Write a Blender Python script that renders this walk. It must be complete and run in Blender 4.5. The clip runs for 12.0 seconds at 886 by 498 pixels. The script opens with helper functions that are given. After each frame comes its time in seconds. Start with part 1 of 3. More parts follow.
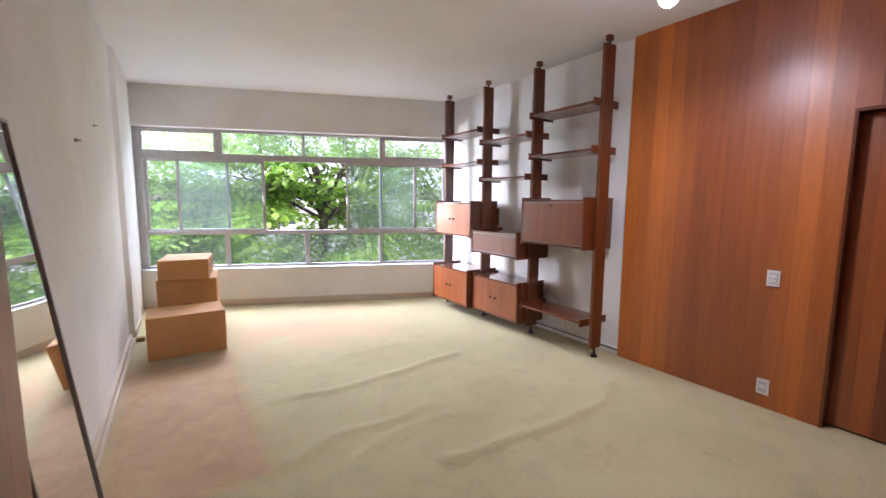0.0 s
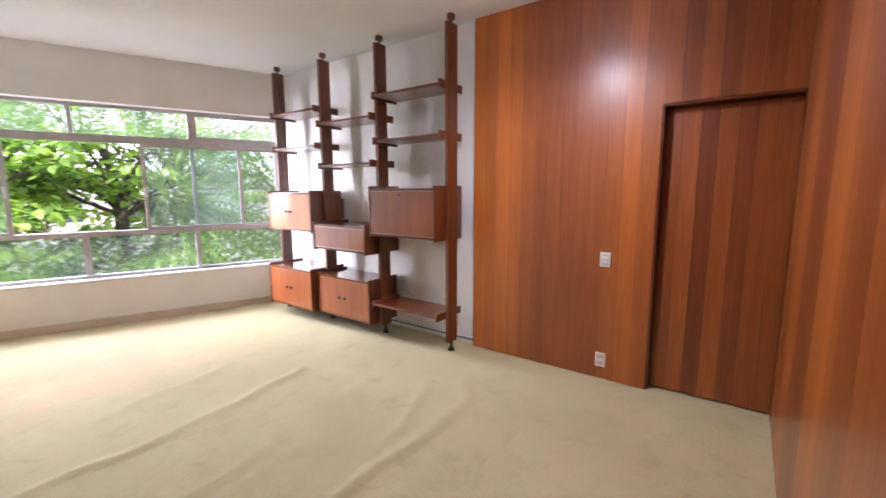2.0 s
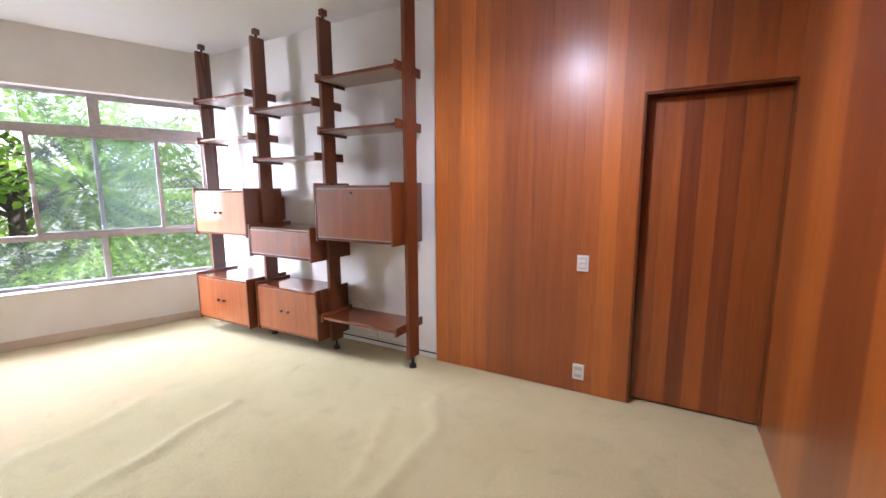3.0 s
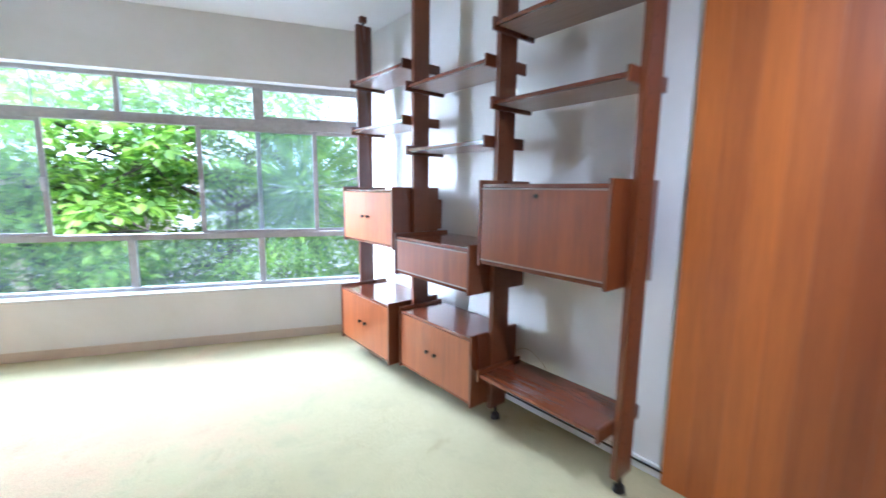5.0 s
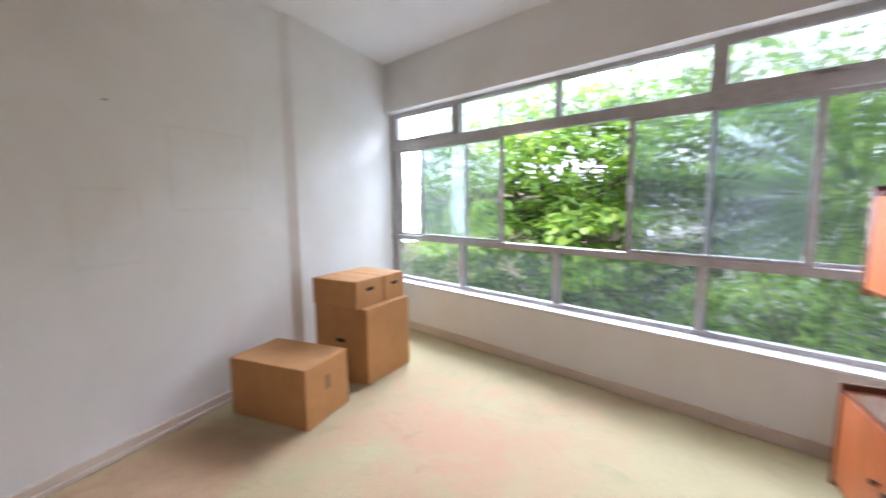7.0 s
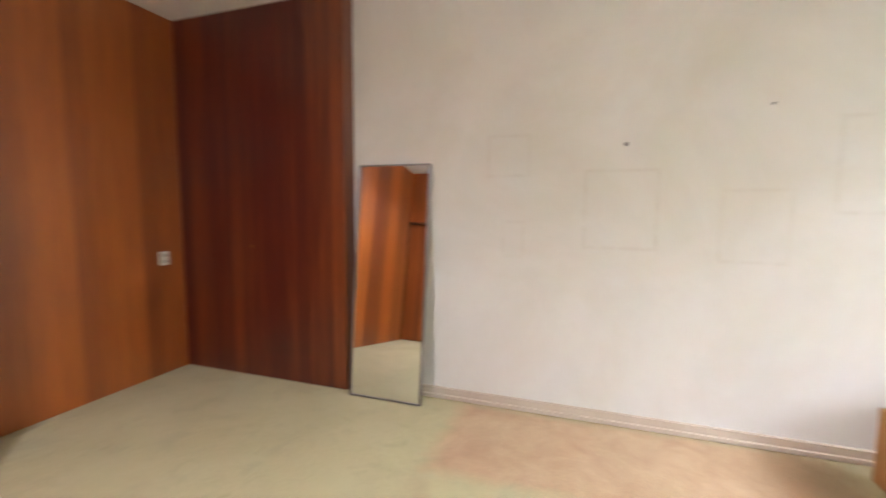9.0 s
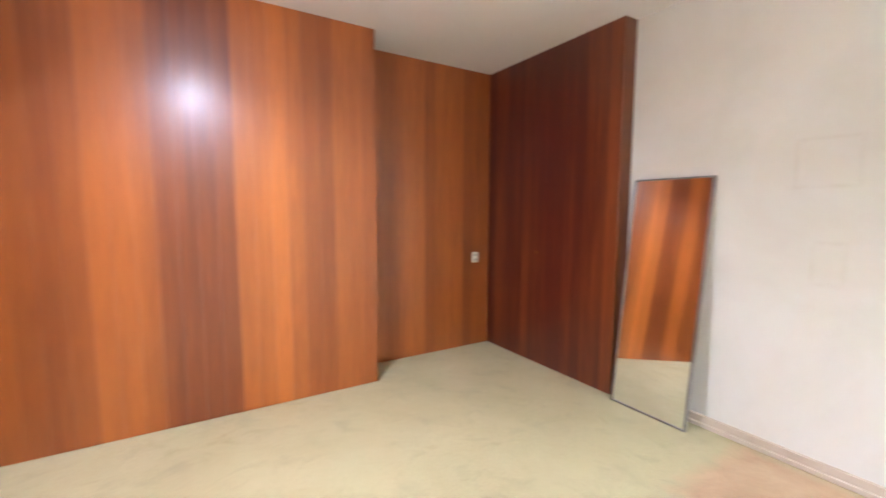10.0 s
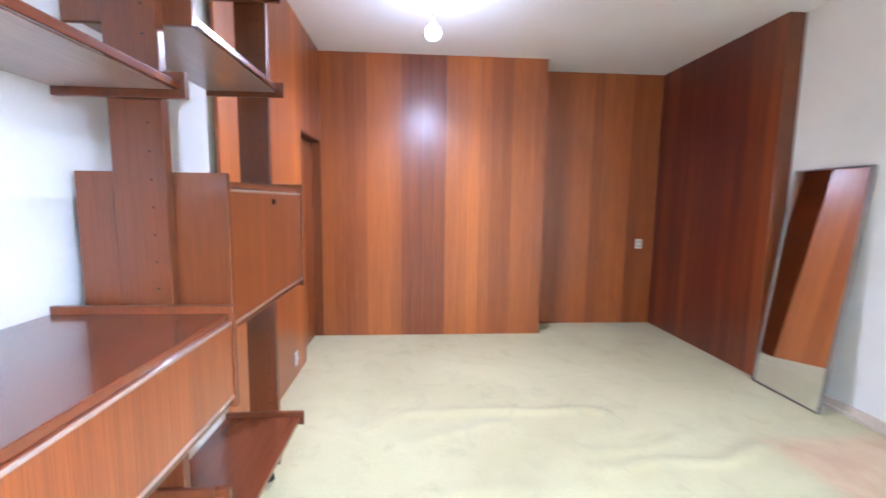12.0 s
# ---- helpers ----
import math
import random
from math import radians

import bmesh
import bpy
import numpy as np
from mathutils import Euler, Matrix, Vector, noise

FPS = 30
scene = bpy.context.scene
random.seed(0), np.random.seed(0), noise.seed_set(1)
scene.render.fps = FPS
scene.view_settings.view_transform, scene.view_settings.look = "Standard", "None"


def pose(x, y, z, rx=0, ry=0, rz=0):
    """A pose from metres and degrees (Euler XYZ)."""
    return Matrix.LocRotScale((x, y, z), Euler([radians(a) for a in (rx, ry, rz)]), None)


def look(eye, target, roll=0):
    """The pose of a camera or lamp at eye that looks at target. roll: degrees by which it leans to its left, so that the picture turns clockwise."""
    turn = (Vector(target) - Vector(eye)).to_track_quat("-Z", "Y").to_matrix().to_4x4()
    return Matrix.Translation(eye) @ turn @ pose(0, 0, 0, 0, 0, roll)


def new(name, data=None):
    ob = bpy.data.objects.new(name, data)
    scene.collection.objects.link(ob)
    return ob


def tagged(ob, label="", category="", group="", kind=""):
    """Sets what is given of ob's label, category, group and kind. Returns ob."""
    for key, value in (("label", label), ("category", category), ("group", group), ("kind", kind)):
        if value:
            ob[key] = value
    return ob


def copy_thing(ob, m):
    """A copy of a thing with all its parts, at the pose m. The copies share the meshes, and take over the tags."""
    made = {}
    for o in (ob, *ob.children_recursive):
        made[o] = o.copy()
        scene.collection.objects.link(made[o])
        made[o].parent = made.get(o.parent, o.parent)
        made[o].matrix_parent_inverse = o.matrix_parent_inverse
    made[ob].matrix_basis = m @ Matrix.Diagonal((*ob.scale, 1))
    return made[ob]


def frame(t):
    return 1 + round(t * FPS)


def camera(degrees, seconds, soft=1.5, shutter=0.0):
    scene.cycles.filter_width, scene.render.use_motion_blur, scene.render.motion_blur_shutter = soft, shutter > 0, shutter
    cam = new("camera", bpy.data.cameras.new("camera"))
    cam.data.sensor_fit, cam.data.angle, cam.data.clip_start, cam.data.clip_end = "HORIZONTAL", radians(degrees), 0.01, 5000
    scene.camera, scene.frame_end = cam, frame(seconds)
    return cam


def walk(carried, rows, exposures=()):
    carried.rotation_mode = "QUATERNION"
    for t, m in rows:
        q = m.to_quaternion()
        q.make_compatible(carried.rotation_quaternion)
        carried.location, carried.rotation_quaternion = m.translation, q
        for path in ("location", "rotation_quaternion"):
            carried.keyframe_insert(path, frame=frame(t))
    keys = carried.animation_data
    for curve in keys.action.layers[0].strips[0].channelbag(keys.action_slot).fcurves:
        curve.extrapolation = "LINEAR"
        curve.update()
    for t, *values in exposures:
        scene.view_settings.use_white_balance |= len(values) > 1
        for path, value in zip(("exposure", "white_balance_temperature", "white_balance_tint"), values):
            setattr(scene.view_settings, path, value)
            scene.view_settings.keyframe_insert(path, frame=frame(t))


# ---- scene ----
cam = camera(93.8, 12.0, 1.5, 0.5)
PATH = [
    (0, (0.935, 0.749, 1.503), (2.01, 2.42, 1.274), 0.5),
    (0.5, (0.959, 0.767, 1.498), (2.131, 2.37, 1.257), 0.4),
    (1, (0.982, 0.855, 1.513), (2.302, 2.334, 1.251), 0.0),
    (1.5, (1.098, 0.938, 1.529), (2.552, 2.281, 1.243), -0.2),
    (2, (1.223, 1.066, 1.512), (2.817, 2.24, 1.23), -0.2),
    (2.5, (1.368, 1.208, 1.499), (3.072, 2.215, 1.214), -0.3),
    (2.7, (1.424, 1.276, 1.503), (3.156, 2.233, 1.211), -0.3),
    (4.3, (2.02, 1.997, 1.472), (3.581, 3.219, 1.202), 0.7),
    (4.5, (2.107, 2.1, 1.466), (3.605, 3.397, 1.195), 0.8),
    (5, (2.414, 2.337, 1.49), (3.66, 3.876, 1.209), 0.7),
    (5.5, (2.678, 2.621, 1.466), (3.59, 4.38, 1.196), 0.5),
    (6, (2.917, 2.91, 1.475), (3.393, 4.834, 1.203), 0.4),
    (6.5, (3.017, 3.207, 1.472), (2.95, 5.189, 1.212), 0.5),
    (6.7, (3.09, 3.313, 1.477), (2.707, 5.259, 1.223), -0.1),
    (8.3, (3.196, 3.643, 1.423), (1.255, 4.078, 1.217), 0.7),
    (8.5, (3.236, 3.697, 1.422), (1.248, 3.797, 1.221), 0.7),
    (9, (3.356, 3.806, 1.422), (1.467, 3.175, 1.234), 0.4),
    (9.5, (3.465, 3.955, 1.451), (1.914, 2.706, 1.278), 0.4),
    (10, (3.517, 4.182, 1.521), (2.47, 2.488, 1.333), 0.2),
    (10.5, (3.618, 4.409, 1.482), (3.016, 2.507, 1.338), 0.8),
    (11, (3.587, 4.772, 1.498), (3.435, 2.783, 1.357), 1.0),
    (11.5, (3.607, 5.082, 1.478), (3.661, 3.091, 1.289), 0.8),
    (12, (3.543, 5.358, 1.472), (3.405, 3.375, 1.249), 0.7),
]
EXPOSURES = [(0, 0.72, 5750, 26), (1.5, 0.78, 5850, 27), (2.5, 1.1, 5950, 29), (4.5, 1.17, 4500, 9), (5.5, 1.12, 5300, 22), (6.5, 0.36, 5500, 25), (8.5, 1.05, 5900, 22), (9.5, 1.78, 5950, 21), (10.5, 1.98, 5150, 21), (11.5, 1.93, 4980, 20), (12, 1.9, 4900, 20)]
walk(cam, [(t, look(eye, target, roll)) for t, eye, target, roll in PATH], EXPOSURES)

# ---- light ----
BULB = (3.414, 2.2, 2.695)
world = bpy.data.worlds.new("sky")
scene.world = world
world.use_nodes = True
wn = world.node_tree.nodes
sky = wn.new("ShaderNodeTexSky")
sky.sky_type = 'NISHITA'
sky.sun_disc = False
sky.sun_elevation = radians(45)
sky.sun_rotation = radians(147)
sky.dust_density = 2.0
wn["Background"].inputs[1].default_value = 0.15
world.node_tree.links.new(sky.outputs[0], wn["Background"].inputs[0])

sun_data = bpy.data.lights.new("sun", 'SUN')
sun_data.energy = 5.0
sun_data.angle = radians(0.6)
sun_data.color = (1.0, 0.95, 0.86)
sun = new("sun", sun_data)
sun.matrix_world = look((18, -14, 34), (0, 14, 0))

sky_data = bpy.data.lights.new("sky_light", 'AREA')
sky_data.shape = 'RECTANGLE'
sky_data.size, sky_data.size_y = 9.0, 2.4
sky_data.energy = 1800
sky_data.color = (0.90, 0.96, 1.0)
sky_light = new("sky_light", sky_data)
sky_light.matrix_world = look((-0.5, 10.4, 5.0), (1.0, 6.5, 2.2))

# unseen area lamp added outside, left of the window, to brighten the shelf wall
fill_data = bpy.data.lights.new("shelf_wall_fill", 'AREA')
fill_data.shape = 'RECTANGLE'
fill_data.size, fill_data.size_y = 4.6, 4.6
fill_data.energy = 960
fill_data.spread = radians(70)
fill_data.color = (0.95, 0.98, 0.97)
fill_lamp = new("shelf_wall_fill", fill_data)
fill_lamp.matrix_world = look((-5.9, 11.8, 2.3), (3.4, 5.8, 1.5))

bulb_data = bpy.data.lights.new("bulb_light", 'POINT')
bulb_data.energy = 6
bulb_data.shadow_soft_size = 0.05
bulb_data.color = (0.97, 0.98, 1.0)
bulb_light = new("bulb_light", bulb_data)
bulb_light.location = (BULB[0], BULB[1], BULB[2] - 0.072)
down_data = bpy.data.lights.new("bulb_light_down", 'SPOT')
down_data.spot_size, down_data.spot_blend = radians(178), 0.75
down_data.energy = 56
down_data.shadow_soft_size = 0.05
down_data.color = (0.97, 0.98, 1.0)
down_light = new("bulb_light_down", down_data)
down_light.location = (BULB[0], BULB[1], BULB[2] - 0.07)


# ---- materials ----
def material(name, rough=0.6, metal=0.0):
    m = bpy.data.materials.new(name)
    m.use_nodes = True
    b = m.node_tree.nodes["Principled BSDF"]
    b.inputs["Roughness"].default_value = rough
    b.inputs["Metallic"].default_value = metal
    return m, m.node_tree.nodes, m.node_tree.links, b


def coords(nodes, links, scale, shift=True):
    """Object coordinates, scaled, and shifted by a random step for each object."""
    tc = nodes.new("ShaderNodeTexCoord")
    mp = nodes.new("ShaderNodeMapping")
    mp.inputs["Scale"].default_value = scale
    links.new(tc.outputs["Object"], mp.inputs["Vector"])
    if shift:
        oi = nodes.new("ShaderNodeObjectInfo")
        mul = nodes.new("ShaderNodeMath")
        mul.operation = 'MULTIPLY'
        mul.inputs[1].default_value = 37.0
        links.new(oi.outputs["Random"], mul.inputs[0])
        links.new(mul.outputs[0], mp.inputs["Location"])
    return mp.outputs[0]


def noise_tex(nodes, links, vec, scale, detail=4.0, rough=0.55, distort=0.0):
    n = nodes.new("ShaderNodeTexNoise")
    n.inputs["Scale"].default_value = scale
    n.inputs["Detail"].default_value = detail
    n.inputs["Roughness"].default_value = rough
    n.inputs["Distortion"].default_value = distort
    links.new(vec, n.inputs["Vector"])
    return n.outputs["Fac"]


def ramp(nodes, links, fac, stops):
    r = nodes.new("ShaderNodeValToRGB")
    el = r.color_ramp.elements
    while len(el) < len(stops):
        el.new(0.5)
    for e, (p, c) in zip(el, stops):
        e.position = p
        e.color = (*c, 1)
    links.new(fac, r.inputs[0])
    return r.outputs[0]


def mixc(nodes, links, fac, a, b, mode='MIX'):
    m = nodes.new("ShaderNodeMix")
    m.data_type = 'RGBA'
    m.blend_type = mode
    for sock, v in ((m.inputs[0], fac), (m.inputs[6], a), (m.inputs[7], b)):
        if isinstance(v, (int, float)):
            sock.default_value = v
        elif isinstance(v, tuple):
            sock.default_value = (*v, 1)
        else:
            links.new(v, sock)
    return m.outputs[2]


def math2(nodes, links, op, a, b=0.0):
    m = nodes.new("ShaderNodeMath")
    m.operation = op
    for sock, v in ((m.inputs[0], a), (m.inputs[1], b)):
        if isinstance(v, (int, float)):
            sock.default_value = v
        else:
            links.new(v, sock)
    return m.outputs[0]


def bump(nodes, links, bsdf, height, strength, dist=0.01):
    b = nodes.new("ShaderNodeBump")
    b.inputs["Strength"].default_value = strength
    b.inputs["Distance"].default_value = dist
    links.new(height, b.inputs["Height"])
    links.new(b.outputs[0], bsdf.inputs["Normal"])


def wood(name, dark, light, rough, axis, by_colour=False, coat=0.0, coat_rough=0.07, figure=0.6):
    """Varnished veneer. axis: the way of the grain. by_colour: the red of the object's colour sets the tone of a board."""
    m, n, l, b = material(name, rough)
    s1 = [22.0, 22.0, 22.0]
    s1[axis] = 1.1
    s2 = [190.0, 190.0, 190.0]
    s2[axis] = 5.0
    s3 = [5.0, 5.0, 5.0]
    s3[axis] = 0.45
    broad = noise_tex(n, l, coords(n, l, s3), 1.0, 2.0, 0.5, 0.6)
    mid = noise_tex(n, l, coords(n, l, s1), 1.0, 5.0, 0.6, 0.8)
    fine = noise_tex(n, l, coords(n, l, s2), 1.0, 3.0, 0.6)
    f = math2(n, l, 'ADD', math2(n, l, 'MULTIPLY', mid, 0.55), math2(n, l, 'MULTIPLY', broad, 0.45))
    if by_colour:
        oi = n.new("ShaderNodeObjectInfo")
        sp = n.new("ShaderNodeSeparateColor")
        l.new(oi.outputs["Color"], sp.inputs[0])
        tone = sp.outputs[0]
    else:
        oi = n.new("ShaderNodeObjectInfo")
        tone = math2(n, l, 'ADD', math2(n, l, 'MULTIPLY', oi.outputs["Random"], 0.3), 0.35)
    t = math2(n, l, 'ADD', tone, math2(n, l, 'MULTIPLY', math2(n, l, 'SUBTRACT', f, 0.5), figure))
    col = ramp(n, l, t, [(0.0, dark), (1.0, light)])
    streak = ramp(n, l, fine, [(0.36, (0.62, 0.55, 0.5)), (0.56, (1, 1, 1))])
    col = mixc(n, l, 0.45, col, streak, 'MULTIPLY')
    l.new(col, b.inputs["Base Color"])
    rr = n.new("ShaderNodeMapRange")
    rr.inputs[3].default_value, rr.inputs[4].default_value = rough - 0.06, rough + 0.1
    l.new(broad, rr.inputs[0])
    l.new(rr.outputs[0], b.inputs["Roughness"])
    b.inputs["Coat Weight"].default_value = coat
    b.inputs["Coat IOR"].default_value = 1.5
    b.inputs["Coat Roughness"].default_value = coat_rough
    bump(n, l, b, fine, 0.06, 0.004)
    return m


M_PANEL = wood("varnished_panelling", (0.10, 0.011, 0.005), (0.58, 0.165, 0.018), 0.38, 2, True, 0.6, 0.31, 0.8)
M_WOOD_V = wood("rosewood_upright", (0.045, 0.010, 0.004), (0.25, 0.068, 0.016), 0.28, 2, False, 0.25)
M_WOOD_H = wood("rosewood_level", (0.065, 0.015, 0.007), (0.24, 0.062, 0.020), 0.2, 1, False, 0.6)
M_WOOD_DOOR = wood("rosewood_door", (0.085, 0.014, 0.006), (0.50, 0.135, 0.022), 0.3, 2, True, 0.4, 0.12, 1.1)
# pale grey of reflected light is put into this colour; edge strips share it
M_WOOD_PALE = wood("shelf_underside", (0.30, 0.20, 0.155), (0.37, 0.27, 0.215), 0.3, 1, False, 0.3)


def plaster(name, base, dirt, marks=()):
    """Old matt wall paint, with blotches; marks: outlines left by pictures, y0 y1 z0 z1."""
    m, n, l, b = material(name, 0.85)
    c = coords(n, l, (1, 1, 1), False)
    big = noise_tex(n, l, c, 0.9, 5.0, 0.6, 0.4)
    small = noise_tex(n, l, c, 9.0, 6.0, 0.65)
    col = mixc(n, l, ramp(n, l, big, [(0.40, (0, 0, 0)), (0.75, (1, 1, 1))]), base, dirt)
    col = mixc(n, l, math2(n, l, 'MULTIPLY', ramp(n, l, small, [(0.55, (0, 0, 0)), (0.8, (1, 1, 1))]), 0.25), col, dirt)
    if marks:
        tc = n.new("ShaderNodeTexCoord")
        sp = n.new("ShaderNodeSeparateXYZ")
        l.new(tc.outputs["Object"], sp.inputs[0])
        for y0, y1, z0, z1, amount in marks:
            dy = math2(n, l, 'SUBTRACT', math2(n, l, 'ABSOLUTE', math2(n, l, 'SUBTRACT', sp.outputs[1], (y0 + y1) / 2)), (y1 - y0) / 2)
            dz = math2(n, l, 'SUBTRACT', math2(n, l, 'ABSOLUTE', math2(n, l, 'SUBTRACT', sp.outputs[2], (z0 + z1) / 2)), (z1 - z0) / 2)
            d = math2(n, l, 'ABSOLUTE', math2(n, l, 'MAXIMUM', dy, dz))
            line = n.new("ShaderNodeMapRange")
            line.inputs[1].default_value, line.inputs[2].default_value = 0.018, 0.002
            l.new(d, line.inputs[0])
            worn = math2(n, l, 'MULTIPLY', math2(n, l, 'MULTIPLY', line.outputs[0], amount), ramp(n, l, small, [(0.35, (0, 0, 0)), (0.6, (1, 1, 1))]))
            col = mixc(n, l, worn, col, (0.45, 0.38, 0.27))
    l.new(col, b.inputs["Base Color"])
    bump(n, l, b, noise_tex(n, l, c, 60.0, 4.0, 0.6), 0.12, 0.004)
    return m


M_WALL = plaster("white_wall_paint", (0.80, 0.785, 0.75), (0.70, 0.68, 0.62))
M_WALL_MARKED = plaster("white_wall_paint_marked", (0.80, 0.785, 0.74), (0.70, 0.67, 0.59), (
    (3.17, 3.45, 1.66, 1.93, 0.16), (3.28, 3.42, 1.10, 1.34, 0.14), (3.82, 4.25, 1.18, 1.68, 0.2),
    (4.60, 4.95, 1.12, 1.55, 0.16), (5.15, 5.75, 1.42, 1.95, 0.16)))
M_CEILING = plaster("ceiling_paint", (0.86, 0.86, 0.86), (0.81, 0.80, 0.79))
M_BASE = plaster("cream_baseboard_paint", (0.66, 0.56, 0.45), (0.5, 0.4, 0.3))


def carpet():
    m, n, l, b = material("old_carpet", 0.95)
    c = coords(n, l, (1, 1, 1), False)
    big = noise_tex(n, l, c, 0.8, 4.0, 0.6, 0.5)
    mid = noise_tex(n, l, c, 4.5, 6.0, 0.65, 0.6)
    fine = noise_tex(n, l, c, 240.0, 3.0, 0.7)
    col = ramp(n, l, big, [(0.3, (0.485, 0.415, 0.212)), (0.7, (0.585, 0.515, 0.283))])
    col = mixc(n, l, math2(n, l, 'MULTIPLY', ramp(n, l, mid, [(0.52, (0, 0, 0)), (0.72, (1, 1, 1))]), 0.45), col, (0.38, 0.325, 0.19))
    # the sun-bleached stretch beside the wall and a blotch before the window
    tc = n.new("ShaderNodeTexCoord")
    sp = n.new("ShaderNodeSeparateXYZ")
    l.new(tc.outputs["Object"], sp.inputs[0])

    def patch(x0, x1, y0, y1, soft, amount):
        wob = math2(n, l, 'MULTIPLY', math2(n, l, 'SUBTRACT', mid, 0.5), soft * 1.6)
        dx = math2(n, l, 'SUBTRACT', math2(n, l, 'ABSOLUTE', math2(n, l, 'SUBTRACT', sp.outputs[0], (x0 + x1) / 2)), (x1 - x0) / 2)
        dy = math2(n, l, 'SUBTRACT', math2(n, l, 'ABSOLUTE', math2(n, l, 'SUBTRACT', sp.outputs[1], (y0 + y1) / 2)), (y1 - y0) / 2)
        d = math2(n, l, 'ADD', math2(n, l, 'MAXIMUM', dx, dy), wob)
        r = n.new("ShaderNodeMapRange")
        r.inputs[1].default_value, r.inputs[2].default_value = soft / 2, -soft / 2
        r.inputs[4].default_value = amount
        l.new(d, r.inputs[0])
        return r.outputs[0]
    pink = ramp(n, l, mid, [(0.35, (0.61, 0.40, 0.225)), (0.65, (0.51, 0.31, 0.165))])
    col = mixc(n, l, patch(0.5, 1.33, 3.03, 5.15, 0.13, 0.9), col, pink)
    col = mixc(n, l, math2(n, l, 'MULTIPLY', patch(1.35, 2.9, 4.95, 6.3, 0.9, 1.0), ramp(n, l, noise_tex(n, l, c, 1.9, 5.0, 0.65, 0.8), [(0.34, (0, 0, 0)), (0.52, (1, 1, 1))])), col, (0.62, 0.385, 0.225))
    # a dark brown stain, with the low box's shadow painted into it
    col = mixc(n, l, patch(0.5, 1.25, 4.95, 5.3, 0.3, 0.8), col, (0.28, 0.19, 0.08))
    spots = ramp(n, l, noise_tex(n, l, c, 2.6, 7.0, 0.7, 1.2), [(0.60, (0, 0, 0)), (0.70, (1, 1, 1))])
    col = mixc(n, l, math2(n, l, 'MULTIPLY', spots, 0.4), col, (0.36, 0.27, 0.13))
    grain = ramp(n, l, fine, [(0.3, (0.72, 0.72, 0.70)), (0.7, (1.08, 1.08, 1.06))])
    col = mixc(n, l, 1.0, col, grain, 'MULTIPLY')
    l.new(col, b.inputs["Base Color"])
    b.inputs["Sheen Weight"].default_value = 0.15
    h = math2(n, l, 'ADD', math2(n, l, 'MULTIPLY', fine, 0.5), math2(n, l, 'MULTIPLY', noise_tex(n, l, c, 35.0, 4.0, 0.6), 0.8))
    bump(n, l, b, h, 0.5, 0.006)
    return m


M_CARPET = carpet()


def simple(name, a, b2, rough, metal=0.0, scale=12.0, bumps=0.05):
    m, n, l, b = material(name, rough, metal)
    c = coords(n, l, (1, 1, 1))
    f = noise_tex(n, l, c, scale, 5.0, 0.6, 0.3)
    l.new(ramp(n, l, f, [(0.35, a), (0.68, b2)]), b.inputs["Base Color"])
    bump(n, l, b, f, bumps, 0.003)
    return m


M_CARD = simple("cardboard", (0.54, 0.272, 0.09), (0.46, 0.228, 0.075), 0.8, 0, 5.0, 0.1)
M_CARD_EDGE = simple("cut_cardboard", (0.33, 0.19, 0.08), (0.26, 0.15, 0.06), 0.85, 0, 60.0, 0.2)
# near-black put in for the shade inside holes and behind the door
M_DARK = simple("inner_shade", (0.012, 0.010, 0.009), (0.02, 0.016, 0.013), 0.8)
M_ALU = simple("aged_aluminium", (0.50, 0.48, 0.46), (0.41, 0.39, 0.37), 0.5, 0.25, 18.0)
M_SILL = simple("white_stone_sill", (0.74, 0.73, 0.70), (0.64, 0.62, 0.58), 0.5)
M_PLATE = simple("white_plastic_plate", (0.76, 0.74, 0.69), (0.70, 0.68, 0.62), 0.35)
M_PLATE_2 = simple("grey_plastic_rocker", (0.50, 0.49, 0.46), (0.45, 0.44, 0.42), 0.35)
M_BLACK = simple("black_metal", (0.02, 0.018, 0.017), (0.035, 0.03, 0.028), 0.4, 0.6)
M_BRASS = simple("dull_brass", (0.32, 0.2, 0.08), (0.22, 0.13, 0.05), 0.4, 0.9)
M_STEEL = simple("mirror_frame_metal", (0.34, 0.32, 0.30), (0.25, 0.24, 0.22), 0.35, 0.8)
M_CABLE = simple("beige_cable", (0.55, 0.5, 0.42), (0.5, 0.45, 0.38), 0.5)


def mirror_mat():
    m, n, l, b = material("mirror_glass", 0.015, 1.0)
    f = noise_tex(n, l, coords(n, l, (1, 1, 1)), 3.0, 3.0)
    l.new(ramp(n, l, f, [(0.3, (0.84, 0.86, 0.84)), (0.7, (0.9, 0.91, 0.9))]), b.inputs["Base Color"])
    return m


M_MIRROR = mirror_mat()


